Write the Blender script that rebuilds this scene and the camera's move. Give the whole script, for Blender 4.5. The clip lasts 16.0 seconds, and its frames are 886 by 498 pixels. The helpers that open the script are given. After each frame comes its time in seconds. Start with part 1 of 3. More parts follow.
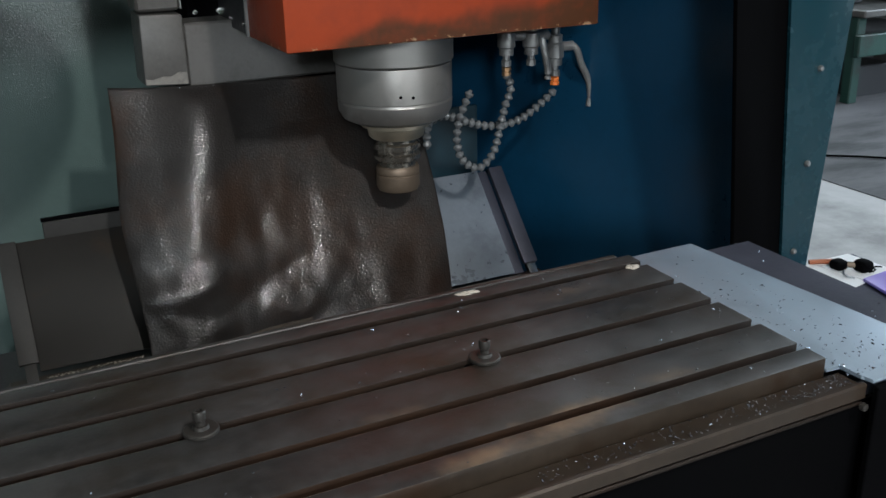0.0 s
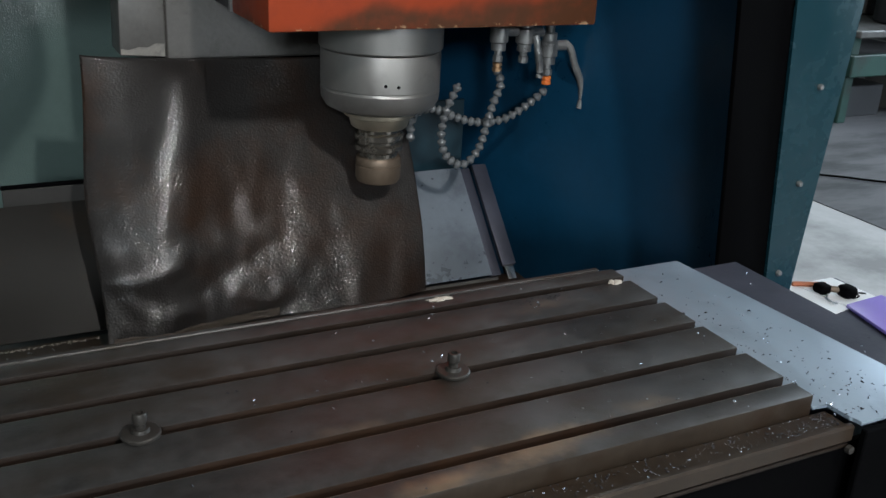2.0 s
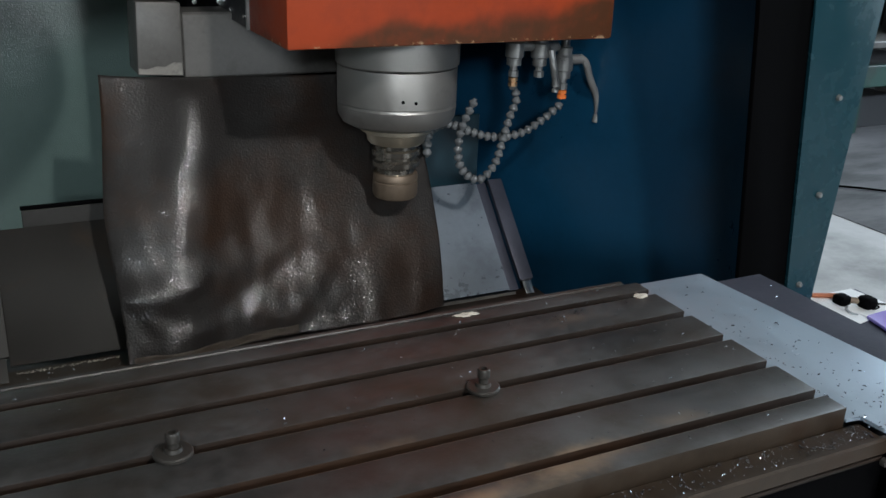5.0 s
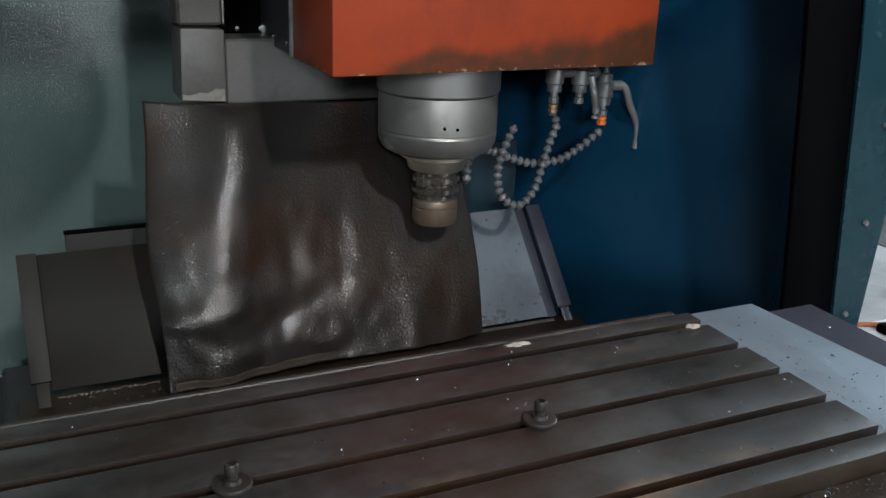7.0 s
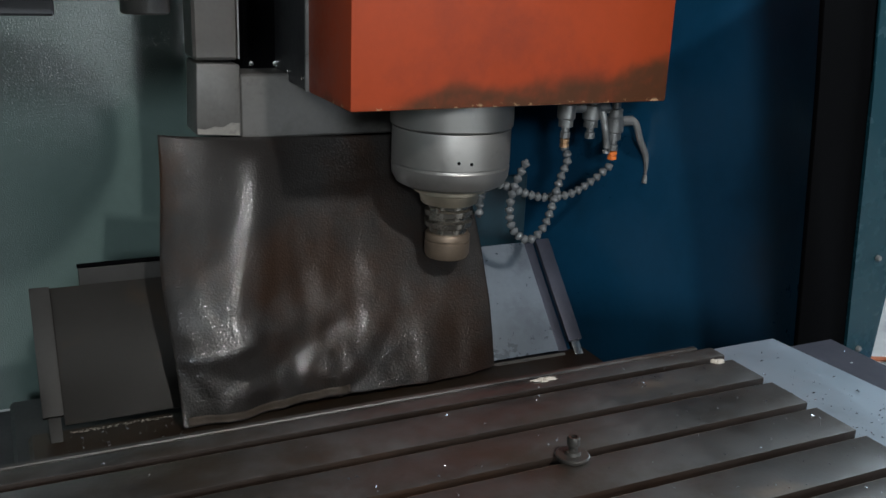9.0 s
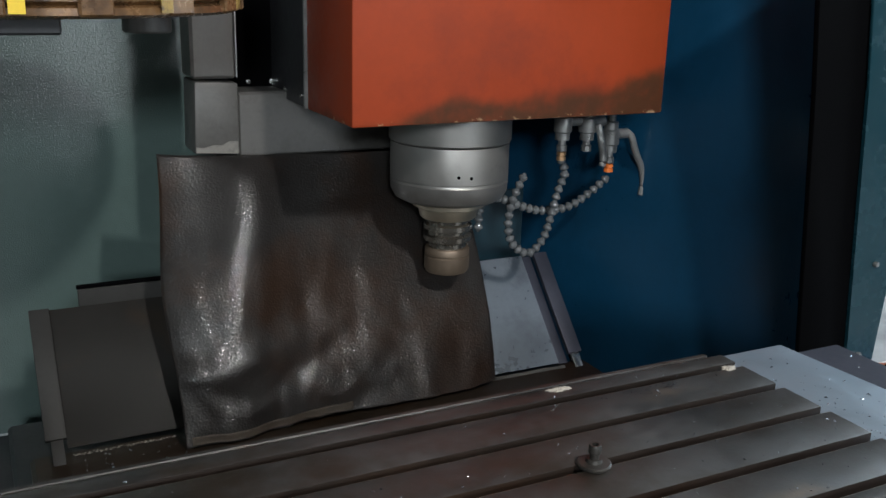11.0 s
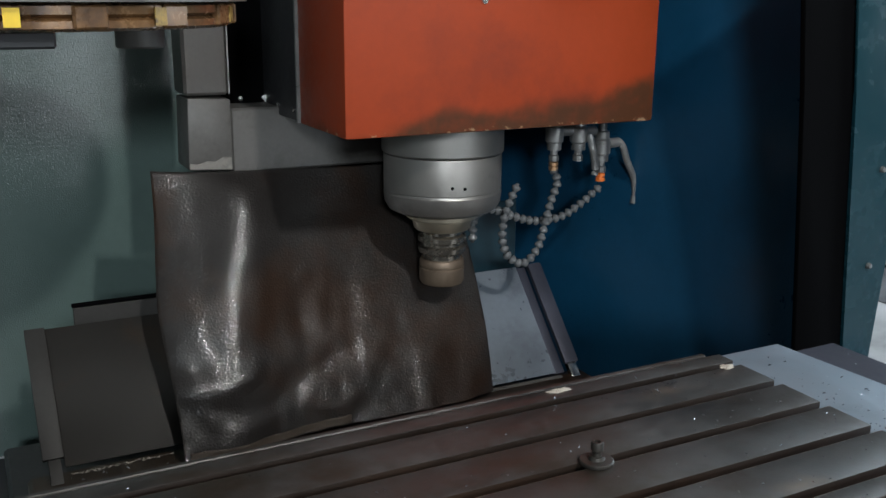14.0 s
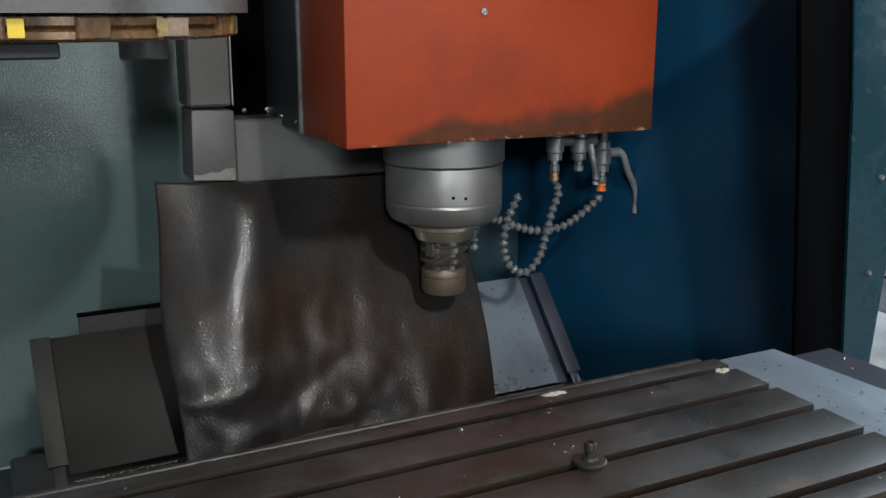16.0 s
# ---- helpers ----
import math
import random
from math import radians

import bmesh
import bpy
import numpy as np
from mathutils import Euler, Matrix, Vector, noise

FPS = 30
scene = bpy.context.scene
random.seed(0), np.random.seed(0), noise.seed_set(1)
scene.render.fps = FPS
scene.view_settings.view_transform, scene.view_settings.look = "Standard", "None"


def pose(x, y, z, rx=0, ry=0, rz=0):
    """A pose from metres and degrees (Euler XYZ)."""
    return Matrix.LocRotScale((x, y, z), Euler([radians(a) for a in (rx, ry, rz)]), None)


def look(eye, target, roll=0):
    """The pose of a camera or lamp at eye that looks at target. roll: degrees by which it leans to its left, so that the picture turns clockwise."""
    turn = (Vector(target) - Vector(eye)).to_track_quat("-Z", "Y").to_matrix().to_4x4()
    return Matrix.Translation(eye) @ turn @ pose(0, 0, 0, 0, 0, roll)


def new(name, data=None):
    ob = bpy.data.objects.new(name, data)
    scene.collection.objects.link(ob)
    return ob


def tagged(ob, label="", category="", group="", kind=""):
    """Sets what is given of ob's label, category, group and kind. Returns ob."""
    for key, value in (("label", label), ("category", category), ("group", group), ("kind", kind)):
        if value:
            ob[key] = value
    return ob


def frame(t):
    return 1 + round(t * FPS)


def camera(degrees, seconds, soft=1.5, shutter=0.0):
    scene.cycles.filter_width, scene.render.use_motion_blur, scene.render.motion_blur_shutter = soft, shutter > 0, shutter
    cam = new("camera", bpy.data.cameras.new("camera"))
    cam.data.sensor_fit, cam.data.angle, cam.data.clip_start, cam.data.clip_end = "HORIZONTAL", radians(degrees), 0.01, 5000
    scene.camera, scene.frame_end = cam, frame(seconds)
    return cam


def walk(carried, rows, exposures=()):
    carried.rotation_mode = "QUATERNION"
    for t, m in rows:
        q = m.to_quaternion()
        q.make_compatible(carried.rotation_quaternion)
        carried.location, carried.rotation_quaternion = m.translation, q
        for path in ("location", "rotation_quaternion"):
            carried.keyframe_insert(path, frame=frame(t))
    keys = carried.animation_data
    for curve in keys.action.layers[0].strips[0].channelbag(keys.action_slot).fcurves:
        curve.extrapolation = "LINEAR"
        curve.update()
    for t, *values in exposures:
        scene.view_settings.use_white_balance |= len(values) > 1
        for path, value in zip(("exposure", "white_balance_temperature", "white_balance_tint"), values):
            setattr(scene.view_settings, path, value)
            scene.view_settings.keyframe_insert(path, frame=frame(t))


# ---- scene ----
cam = camera(50.0, 16.0)
PATH = [
    (0, (-0.8750, -0.9311, 1.4540), (-0.2190, 0.4095, 0.8774), -1.23),
    (0.5, (-0.8705, -0.9177, 1.4476), (-0.2269, 0.4302, 0.8741), 1.06),
    (1, (-0.8567, -0.9041, 1.4431), (-0.2063, 0.4442, 0.8783), 2.17),
    (1.5, (-0.8416, -0.8879, 1.4324), (-0.1794, 0.4541, 0.8661), 2.27),
    (2, (-0.8360, -0.8646, 1.4418), (-0.1505, 0.4550, 0.8513), 3.10),
    (2.5, (-0.8322, -0.8615, 1.4340), (-0.1498, 0.4648, 0.8551), 2.63),
    (3, (-0.8299, -0.8598, 1.4287), (-0.1468, 0.4683, 0.8548), 2.32),
    (3.5, (-0.8347, -0.8621, 1.4314), (-0.1561, 0.4686, 0.8580), 2.19),
    (6, (-0.8700, -0.8343, 1.4420), (-0.1997, 0.5096, 0.8901), 2.48),
    (6.5, (-0.8774, -0.8264, 1.4420), (-0.2301, 0.5340, 0.9031), 2.29),
    (7, (-0.8880, -0.8257, 1.4446), (-0.2404, 0.5367, 0.9111), 2.10),
    (7.5, (-0.9021, -0.8182, 1.4490), (-0.2460, 0.5449, 0.9279), 2.01),
    (8, (-0.9142, -0.8151, 1.4500), (-0.2533, 0.5520, 0.9458), 1.98),
    (8.5, (-0.9191, -0.8053, 1.4469), (-0.2557, 0.5656, 0.9566), 2.23),
    (9, (-0.9296, -0.8077, 1.4462), (-0.2657, 0.5664, 0.9654), 2.32),
    (11.5, (-0.9730, -0.7919, 1.4351), (-0.2721, 0.5751, 0.9880), 1.53),
    (12, (-0.9755, -0.7896, 1.4318), (-0.2699, 0.5758, 0.9871), 1.52),
    (12.5, (-0.9766, -0.7882, 1.4274), (-0.2695, 0.5783, 0.9885), 1.19),
    (13, (-0.9750, -0.7893, 1.4221), (-0.2676, 0.5796, 0.9910), 0.96),
    (13.5, (-0.9801, -0.7969, 1.4194), (-0.2707, 0.5734, 0.9959), 0.64),
    (14, (-0.9800, -0.8026, 1.4159), (-0.2699, 0.5699, 1.0013), 0.51),
    (14.5, (-0.9815, -0.8106, 1.4169), (-0.2725, 0.5636, 1.0060), 0.59),
    (15, (-0.9842, -0.8206, 1.4125), (-0.2744, 0.5576, 1.0165), 0.57),
    (15.5, (-0.9804, -0.8255, 1.4096), (-0.2753, 0.5558, 1.0158), 0.32),
    (16, (-0.9732, -0.8284, 1.4060), (-0.2742, 0.5572, 1.0170), 0.18),
]
walk(cam, [(t, look(eye, target, roll)) for t, eye, target, roll in PATH])



# ---- world and lights ----
world = bpy.data.worlds.new("workshop_air")
scene.world = world
world.use_nodes = True
wn = world.node_tree.nodes
sky = wn.new("ShaderNodeTexSky")
sky.sky_type, sky.sun_disc = "NISHITA", False
sky.sun_elevation, sky.sun_rotation = radians(35), radians(100)
world.node_tree.links.new(sky.outputs[0], wn["Background"].inputs[0])
wn["Background"].inputs[1].default_value = 0.035


def area_lamp(name, place, target, size, power, colour):
    d = bpy.data.lights.new(name, "AREA")
    d.shape, d.size, d.size_y, d.energy, d.color = "RECTANGLE", size[0], size[1], power, colour
    ob = new(name, d)
    ob.matrix_world = look(place, target)
    return ob


# daylight: the long window to the east, the window to the south, the roof light; the lamp over the aisle; and an added
# fill
area_lamp("window_daylight", (7.8, 0.5, 2.6), (0.0, 0.2, 0.9), (6.0, 2.6), 520, (0.70, 0.86, 1.0))
# added fill from the south, set where its reflection stays hidden
area_lamp("south_fill", (1.75, -6.98, 1.25), (-0.2, 1.6, 1.25), (2.5, 2.3), 85, (0.84, 0.93, 1.0))
area_lamp("south_window_daylight", (-3.1, -6.98, 3.35), (-3.1, 1.6, 3.35), (1.1, 0.85), 340, (0.86, 0.95, 1.0))
area_lamp("roof_light", (4.3, 6.3, 4.5), (-0.2, 0.2, 0.9), (2.2, 1.5), 190, (0.78, 0.92, 1.0))
area_lamp("aisle_lamp", (0.02, -1.7, 3.15), (-0.4, 0.8, 0.9), (0.11, 0.17), 58, (0.98, 0.97, 0.95))

# ---- materials ----


def mat(name, base, rough=0.5, metal=0.0, spread=0.25, scale=6.0, dirt=None, dirt_amount=0.5, dirt_scale=3.0, bump=0.1, bump_scale=120.0, rough_spread=0.15, spec=0.5, coat=0.0, stretch=(1, 1, 1), grain=4.0):
    """A painted, cast or rolled surface: fine and coarse variation in colour and gloss, with dirt patches of a second colour."""
    m = bpy.data.materials.new(name)
    m.use_nodes = True
    n, l = m.node_tree.nodes, m.node_tree.links
    b = n["Principled BSDF"]
    co = n.new("ShaderNodeTexCoord")
    mp = n.new("ShaderNodeMapping")
    mp.inputs["Scale"].default_value = stretch
    l.new(co.outputs["Object"], mp.inputs["Vector"])

    def noise_tex(s, detail=6.0, rough_=0.6):
        t = n.new("ShaderNodeTexNoise")
        t.inputs["Scale"].default_value, t.inputs["Detail"].default_value, t.inputs["Roughness"].default_value = s, detail, rough_
        l.new(mp.outputs[0], t.inputs["Vector"])
        return t

    coarse, fine = noise_tex(scale), noise_tex(scale * 14)
    ramp = n.new("ShaderNodeValToRGB")
    lo, hi = [max(0.0, c * (1 - spread)) for c in base], [min(1.0, c * (1 + spread)) for c in base]
    ramp.color_ramp.elements[0].color, ramp.color_ramp.elements[1].color = (*lo, 1), (*hi, 1)
    ramp.color_ramp.elements[0].position, ramp.color_ramp.elements[1].position = 0.3, 0.7
    mix = n.new("ShaderNodeMix")
    mix.inputs["Factor"].default_value = 0.35
    l.new(coarse.outputs["Fac"], mix.inputs["A"])
    l.new(fine.outputs["Fac"], mix.inputs["B"])
    l.new(mix.outputs["Result"], ramp.inputs["Fac"])
    colour = ramp.outputs["Color"]
    if dirt:
        d = noise_tex(dirt_scale, 8.0, 0.65)
        step = n.new("ShaderNodeMapRange")
        step.inputs["From Min"].default_value, step.inputs["From Max"].default_value = 0.62 - 0.25 * dirt_amount, 0.75 - 0.2 * dirt_amount
        l.new(d.outputs["Fac"], step.inputs["Value"])
        cm = n.new("ShaderNodeMix")
        cm.data_type = "RGBA"
        l.new(step.outputs["Result"], cm.inputs["Factor"])
        l.new(colour, cm.inputs["A"])
        cm.inputs["B"].default_value = (*dirt, 1)
        colour = cm.outputs["Result"]
    l.new(colour, b.inputs["Base Color"])
    rr = n.new("ShaderNodeMapRange")
    rr.inputs["To Min"].default_value, rr.inputs["To Max"].default_value = max(0.03, rough - rough_spread), min(1, rough + rough_spread)
    rr.inputs["From Min"].default_value, rr.inputs["From Max"].default_value = 0.3, 0.7
    l.new(mix.outputs["Result"], rr.inputs["Value"])
    l.new(rr.outputs["Result"], b.inputs["Roughness"])
    b.inputs["Metallic"].default_value = metal
    b.inputs["Specular IOR Level"].default_value = spec
    b.inputs["Coat Weight"].default_value = coat
    b.inputs["Coat Roughness"].default_value = 0.13
    if bump:
        bt = noise_tex(bump_scale, grain)
        bp = n.new("ShaderNodeBump")
        bp.inputs["Strength"].default_value, bp.inputs["Distance"].default_value = bump, 0.002
        l.new(bt.outputs["Fac"], bp.inputs["Height"])
        l.new(bp.outputs["Normal"], b.inputs["Normal"])
        l.new(bp.outputs["Normal"], b.inputs["Coat Normal"])
    return m


M_TABLE = mat("oiled_cast_iron", (0.064, 0.062, 0.060), 0.44, 0.5, 0.6, 4.5, (0.040, 0.030, 0.022), 0.55, 4.0, 0.15, 160, rough_spread=0.16)


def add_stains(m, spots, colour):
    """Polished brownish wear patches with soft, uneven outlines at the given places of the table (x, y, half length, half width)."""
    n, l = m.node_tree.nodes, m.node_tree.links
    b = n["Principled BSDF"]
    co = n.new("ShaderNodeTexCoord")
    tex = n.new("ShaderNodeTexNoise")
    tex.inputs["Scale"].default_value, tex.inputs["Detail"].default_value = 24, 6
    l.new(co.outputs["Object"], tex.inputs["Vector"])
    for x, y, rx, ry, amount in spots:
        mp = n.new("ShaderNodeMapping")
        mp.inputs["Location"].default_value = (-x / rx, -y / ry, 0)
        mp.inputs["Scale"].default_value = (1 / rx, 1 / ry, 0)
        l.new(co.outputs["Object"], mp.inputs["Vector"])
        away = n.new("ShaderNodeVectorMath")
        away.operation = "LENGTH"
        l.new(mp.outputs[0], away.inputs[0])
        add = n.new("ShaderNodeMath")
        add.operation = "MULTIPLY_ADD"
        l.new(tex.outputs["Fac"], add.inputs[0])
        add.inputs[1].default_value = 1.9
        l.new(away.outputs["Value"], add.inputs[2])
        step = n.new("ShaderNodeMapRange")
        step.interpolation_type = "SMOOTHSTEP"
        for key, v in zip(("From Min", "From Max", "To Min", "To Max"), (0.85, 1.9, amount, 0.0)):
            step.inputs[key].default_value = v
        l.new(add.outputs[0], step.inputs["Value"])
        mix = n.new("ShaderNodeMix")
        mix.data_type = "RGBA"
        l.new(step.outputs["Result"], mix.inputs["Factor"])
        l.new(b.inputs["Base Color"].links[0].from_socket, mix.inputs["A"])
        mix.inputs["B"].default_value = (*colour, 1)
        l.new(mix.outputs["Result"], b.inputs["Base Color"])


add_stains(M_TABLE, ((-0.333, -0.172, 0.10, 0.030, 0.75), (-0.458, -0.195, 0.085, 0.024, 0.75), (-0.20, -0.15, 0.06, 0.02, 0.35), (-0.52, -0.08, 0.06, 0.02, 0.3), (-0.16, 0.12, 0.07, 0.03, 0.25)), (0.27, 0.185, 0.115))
# oily brown slot iron, with the shade in the slots put into its colour
M_SLOT = mat("oily_shaded_slot_iron", (0.014, 0.008, 0.005), 0.55, 0.1, 0.4, 8, (0.032, 0.014, 0.006), 0.5, 1.6, spec=0.3)
M_RUST = mat("coolant_stained_iron", (0.040, 0.028, 0.019), 0.42, 0.35, 0.5, 6, (0.034, 0.017, 0.008), 0.6, 5)
M_BLUESTEEL = mat("brushed_cover_steel", (0.31, 0.385, 0.46), 0.40, 0.45, 0.12, 4, (0.24, 0.30, 0.36), 0.35, 5)
M_RAMPSTEEL = mat("smooth_ramp_steel", (0.34, 0.385, 0.44), 0.32, 0.6, 0.14, 5, (0.24, 0.27, 0.31), 0.4, 6, 0.05, 200)
M_TEAL = mat("dark_teal_paint", (0.008, 0.028, 0.040), 0.4, 0.0, 0.2, 3)
M_EDGE = mat("worn_bare_edge", (0.42, 0.37, 0.32), 0.38, 0.8, 0.4, 16)
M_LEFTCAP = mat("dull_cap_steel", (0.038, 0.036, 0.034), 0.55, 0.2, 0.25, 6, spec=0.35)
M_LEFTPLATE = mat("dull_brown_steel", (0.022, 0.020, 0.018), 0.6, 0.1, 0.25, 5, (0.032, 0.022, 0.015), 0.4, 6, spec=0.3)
M_DARKSTEEL = mat("dark_cover_steel", (0.052, 0.055, 0.076), 0.5, 0.4, 0.25, 5)
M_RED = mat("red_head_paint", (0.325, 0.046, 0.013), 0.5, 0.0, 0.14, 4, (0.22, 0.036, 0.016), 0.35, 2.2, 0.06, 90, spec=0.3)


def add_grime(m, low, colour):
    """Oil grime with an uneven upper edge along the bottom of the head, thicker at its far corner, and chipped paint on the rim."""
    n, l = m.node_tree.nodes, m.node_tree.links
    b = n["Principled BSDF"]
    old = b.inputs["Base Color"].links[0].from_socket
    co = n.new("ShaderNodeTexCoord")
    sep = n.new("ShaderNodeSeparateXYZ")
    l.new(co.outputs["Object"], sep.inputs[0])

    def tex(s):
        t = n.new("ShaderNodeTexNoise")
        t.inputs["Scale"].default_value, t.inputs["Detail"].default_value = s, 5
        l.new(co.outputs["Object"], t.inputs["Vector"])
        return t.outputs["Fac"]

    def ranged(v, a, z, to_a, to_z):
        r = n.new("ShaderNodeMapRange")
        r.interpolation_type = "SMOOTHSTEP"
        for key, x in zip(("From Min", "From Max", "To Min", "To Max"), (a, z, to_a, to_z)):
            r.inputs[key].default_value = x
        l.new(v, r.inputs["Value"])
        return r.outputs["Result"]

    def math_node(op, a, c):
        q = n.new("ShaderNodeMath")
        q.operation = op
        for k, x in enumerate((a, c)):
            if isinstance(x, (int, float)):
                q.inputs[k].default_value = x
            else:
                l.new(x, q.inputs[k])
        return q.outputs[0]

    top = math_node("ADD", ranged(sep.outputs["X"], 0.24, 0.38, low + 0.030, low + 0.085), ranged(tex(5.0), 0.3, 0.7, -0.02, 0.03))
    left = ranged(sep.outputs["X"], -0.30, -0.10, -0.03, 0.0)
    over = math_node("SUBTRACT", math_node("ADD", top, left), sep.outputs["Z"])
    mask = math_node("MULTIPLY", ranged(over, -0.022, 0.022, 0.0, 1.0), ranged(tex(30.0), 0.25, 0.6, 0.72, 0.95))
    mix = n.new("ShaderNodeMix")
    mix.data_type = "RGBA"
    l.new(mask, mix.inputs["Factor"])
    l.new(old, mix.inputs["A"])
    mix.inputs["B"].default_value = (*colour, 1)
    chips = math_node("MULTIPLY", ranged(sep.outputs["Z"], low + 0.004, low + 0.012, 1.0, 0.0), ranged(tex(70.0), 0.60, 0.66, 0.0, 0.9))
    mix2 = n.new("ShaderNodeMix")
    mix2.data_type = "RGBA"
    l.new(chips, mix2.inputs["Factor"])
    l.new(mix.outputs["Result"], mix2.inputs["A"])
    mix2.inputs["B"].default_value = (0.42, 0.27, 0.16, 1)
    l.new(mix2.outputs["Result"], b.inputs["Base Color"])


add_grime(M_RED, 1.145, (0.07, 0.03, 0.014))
M_GREY = mat("grey_casting_paint", (0.100, 0.094, 0.088), 0.45, 0.1, 0.25, 6, (0.055, 0.05, 0.046), 0.45, 8, 0.35, 70)
M_CHIPPED = mat("chipped_primer", (0.20, 0.185, 0.165), 0.6, 0.1, 0.3, 18, (0.12, 0.11, 0.10), 0.5, 30, 0.4, 90)
M_DARK = mat("black_cover_paint", (0.03, 0.03, 0.033), 0.45, 0.2, 0.3, 6)
M_QUILL = mat("turned_spindle_steel", (0.31, 0.295, 0.28), 0.42, 0.8, 0.10, 7, (0.25, 0.237, 0.225), 0.25, 9, 0.05, 200)
M_BRIGHT = mat("ground_bright_steel", (0.75, 0.74, 0.72), 0.2, 1.0, 0.08, 9)
M_HOLDER = mat("oxide_tool_steel", (0.34, 0.31, 0.27), 0.26, 0.9, 0.15, 14, bump=0.03)
M_NOSE = mat("worn_nose_steel", (0.56, 0.49, 0.38), 0.36, 0.85, 0.15, 9)
M_BOLT = mat("oily_bolt_steel", (0.038, 0.034, 0.030), 0.45, 0.4, 0.4, 30)
M_ZINC = mat("zinc_plate", (0.5, 0.52, 0.54), 0.35, 0.4, 0.2, 30)
M_NUT = mat("collet_nut_steel", (0.20, 0.15, 0.11), 0.5, 0.6, 0.2, 12)
M_RUBBER = mat("oily_rubber", (0.036, 0.031, 0.029), 0.40, 0.0, 0.30, 4, (0.052, 0.025, 0.013), 0.6, 3.0, 0.44, 225, rough_spread=0.08, spec=0.5, coat=1.0, grain=0.6)
M_HEM = mat("worn_rubber_hem", (0.10, 0.075, 0.055), 0.5, 0, 0.3, 12)
# light and shade put into the enclosure paint: grey-green back, deep blue side
M_GREEN = mat("lit_grey_green_paint", (0.092, 0.132, 0.124), 0.13, 0.0, 0.08, 3, (0.078, 0.112, 0.105), 0.4, 1.5, 0.36, 300, rough_spread=0.03, spec=0.7, coat=0.9, grain=0.6)
M_BLUE = mat("shaded_deep_blue_paint", (0.0048, 0.049, 0.104), 0.36, 0.0, 0.2, 3, (0.004, 0.030, 0.062), 0.5, 1.8, 0.15, 120)
M_POST = mat("teal_post_paint", (0.006, 0.034, 0.046), 0.30, 0.0, 0.12, 2, (0.005, 0.028, 0.034), 0.4, 1.6, 0.10, 120, spec=0.5)
M_HOSE = mat("grey_nylon_hose", (0.115, 0.12, 0.125), 0.18, 0.0, 0.35, 30, spec=0.8)
M_VALVE = mat("nickel_valve", (0.30, 0.295, 0.29), 0.36, 0.65, 0.3, 25)
M_ORANGE = mat("orange_fitting", (0.7, 0.17, 0.03), 0.4, 0.0, 0.15, 20)
M_COPPER = mat("brass_fitting", (0.6, 0.36, 0.2), 0.35, 0.8, 0.15, 20)
M_MAG = mat("brown_oiled_plastic", (0.20, 0.105, 0.045), 0.28, 0.2, 0.40, 9, (0.07, 0.036, 0.018), 0.45, 12)
M_YELLOW = mat("yellow_tag", (0.75, 0.5, 0.03), 0.5, 0, 0.1, 20)
M_OLDTAG = mat("browned_tag", (0.30, 0.19, 0.045), 0.45, 0, 0.3, 40, (0.07, 0.04, 0.02), 0.5, 60)
M_CHIP = mat("steel_chips", (0.45, 0.49, 0.55), 0.25, 0.9, 0.4, 60)
M_DARKCHIP = mat("dark_swarf", (0.03, 0.03, 0.035), 0.5, 0.3, 0.4, 60)
M_CRUST = mat("dried_coolant_crust", (0.38, 0.34, 0.29), 0.8, 0, 0.25, 40, bump=0.6)
M_FLOOR = mat("worn_concrete", (0.46, 0.445, 0.44), 0.7, 0, 0.2, 0.9, (0.24, 0.235, 0.23), 0.5, 0.9, 0.3, 30)
M_WALL = mat("limewashed_wall", (0.22, 0.22, 0.21), 0.85, 0, 0.12, 0.7, (0.14, 0.14, 0.13), 0.4, 0.5)
M_PAPER = mat("white_paper", (0.8, 0.8, 0.8), 0.8, 0, 0.03, 4)
# true black for plastic; also paints shade beside the post and in the column
M_BLACK = mat("black_plastic_and_shade", (0.0015, 0.0015, 0.0018), 0.8, 0, 0.3, 10, spec=0.03)
M_PURPLE = mat("violet_plastic", (0.28, 0.2, 0.62), 0.4, 0, 0.1, 8)
M_BENCHGREEN = mat("bench_green_paint", (0.010, 0.050, 0.038), 0.5, 0, 0.25, 4, (0.012, 0.025, 0.02), 0.5, 6)
M_WOOD = mat("brown_pencil_wood", (0.4, 0.12, 0.05), 0.5, 0, 0.2, 10)

# ---- builders ----
# The machine is drawn with a slot pitch of 0.1; the real pitch is 0.08 m. K turns drawing units into metres about the table top.
K = Matrix.Translation((0, 0, 0.9)) @ Matrix.Scale(0.8, 4) @ Matrix.Translation((0, 0, -0.9))
ONE = Matrix.Identity(4)
# The head assembly is drawn a little small and near: it is set back and enlarged about one point.
HEAD_SCALE = 1.05
K_HEAD = K @ Matrix.Translation((-1.15, -1.04, 1.575)) @ Matrix.Scale(HEAD_SCALE, 4) @ Matrix.Translation((1.15, 1.04, -1.575))


def empty(name, place, label, category, group="", kind="", k=K):
    ob = new(name)
    ob.location = k @ Vector(place)
    return tagged(ob, label, category, group, kind)


def finish(bm, name, material, smooth=False, k=K):
    me = bpy.data.meshes.new(name)
    bmesh.ops.transform(bm, matrix=k, verts=bm.verts)
    bmesh.ops.recalc_face_normals(bm, faces=bm.faces)
    bm.to_mesh(me)
    bm.free()
    me.materials.append(material)
    for p in me.polygons:
        p.use_smooth = True
    me.set_sharp_from_angle(angle=radians(180 if smooth else 34))
    return me


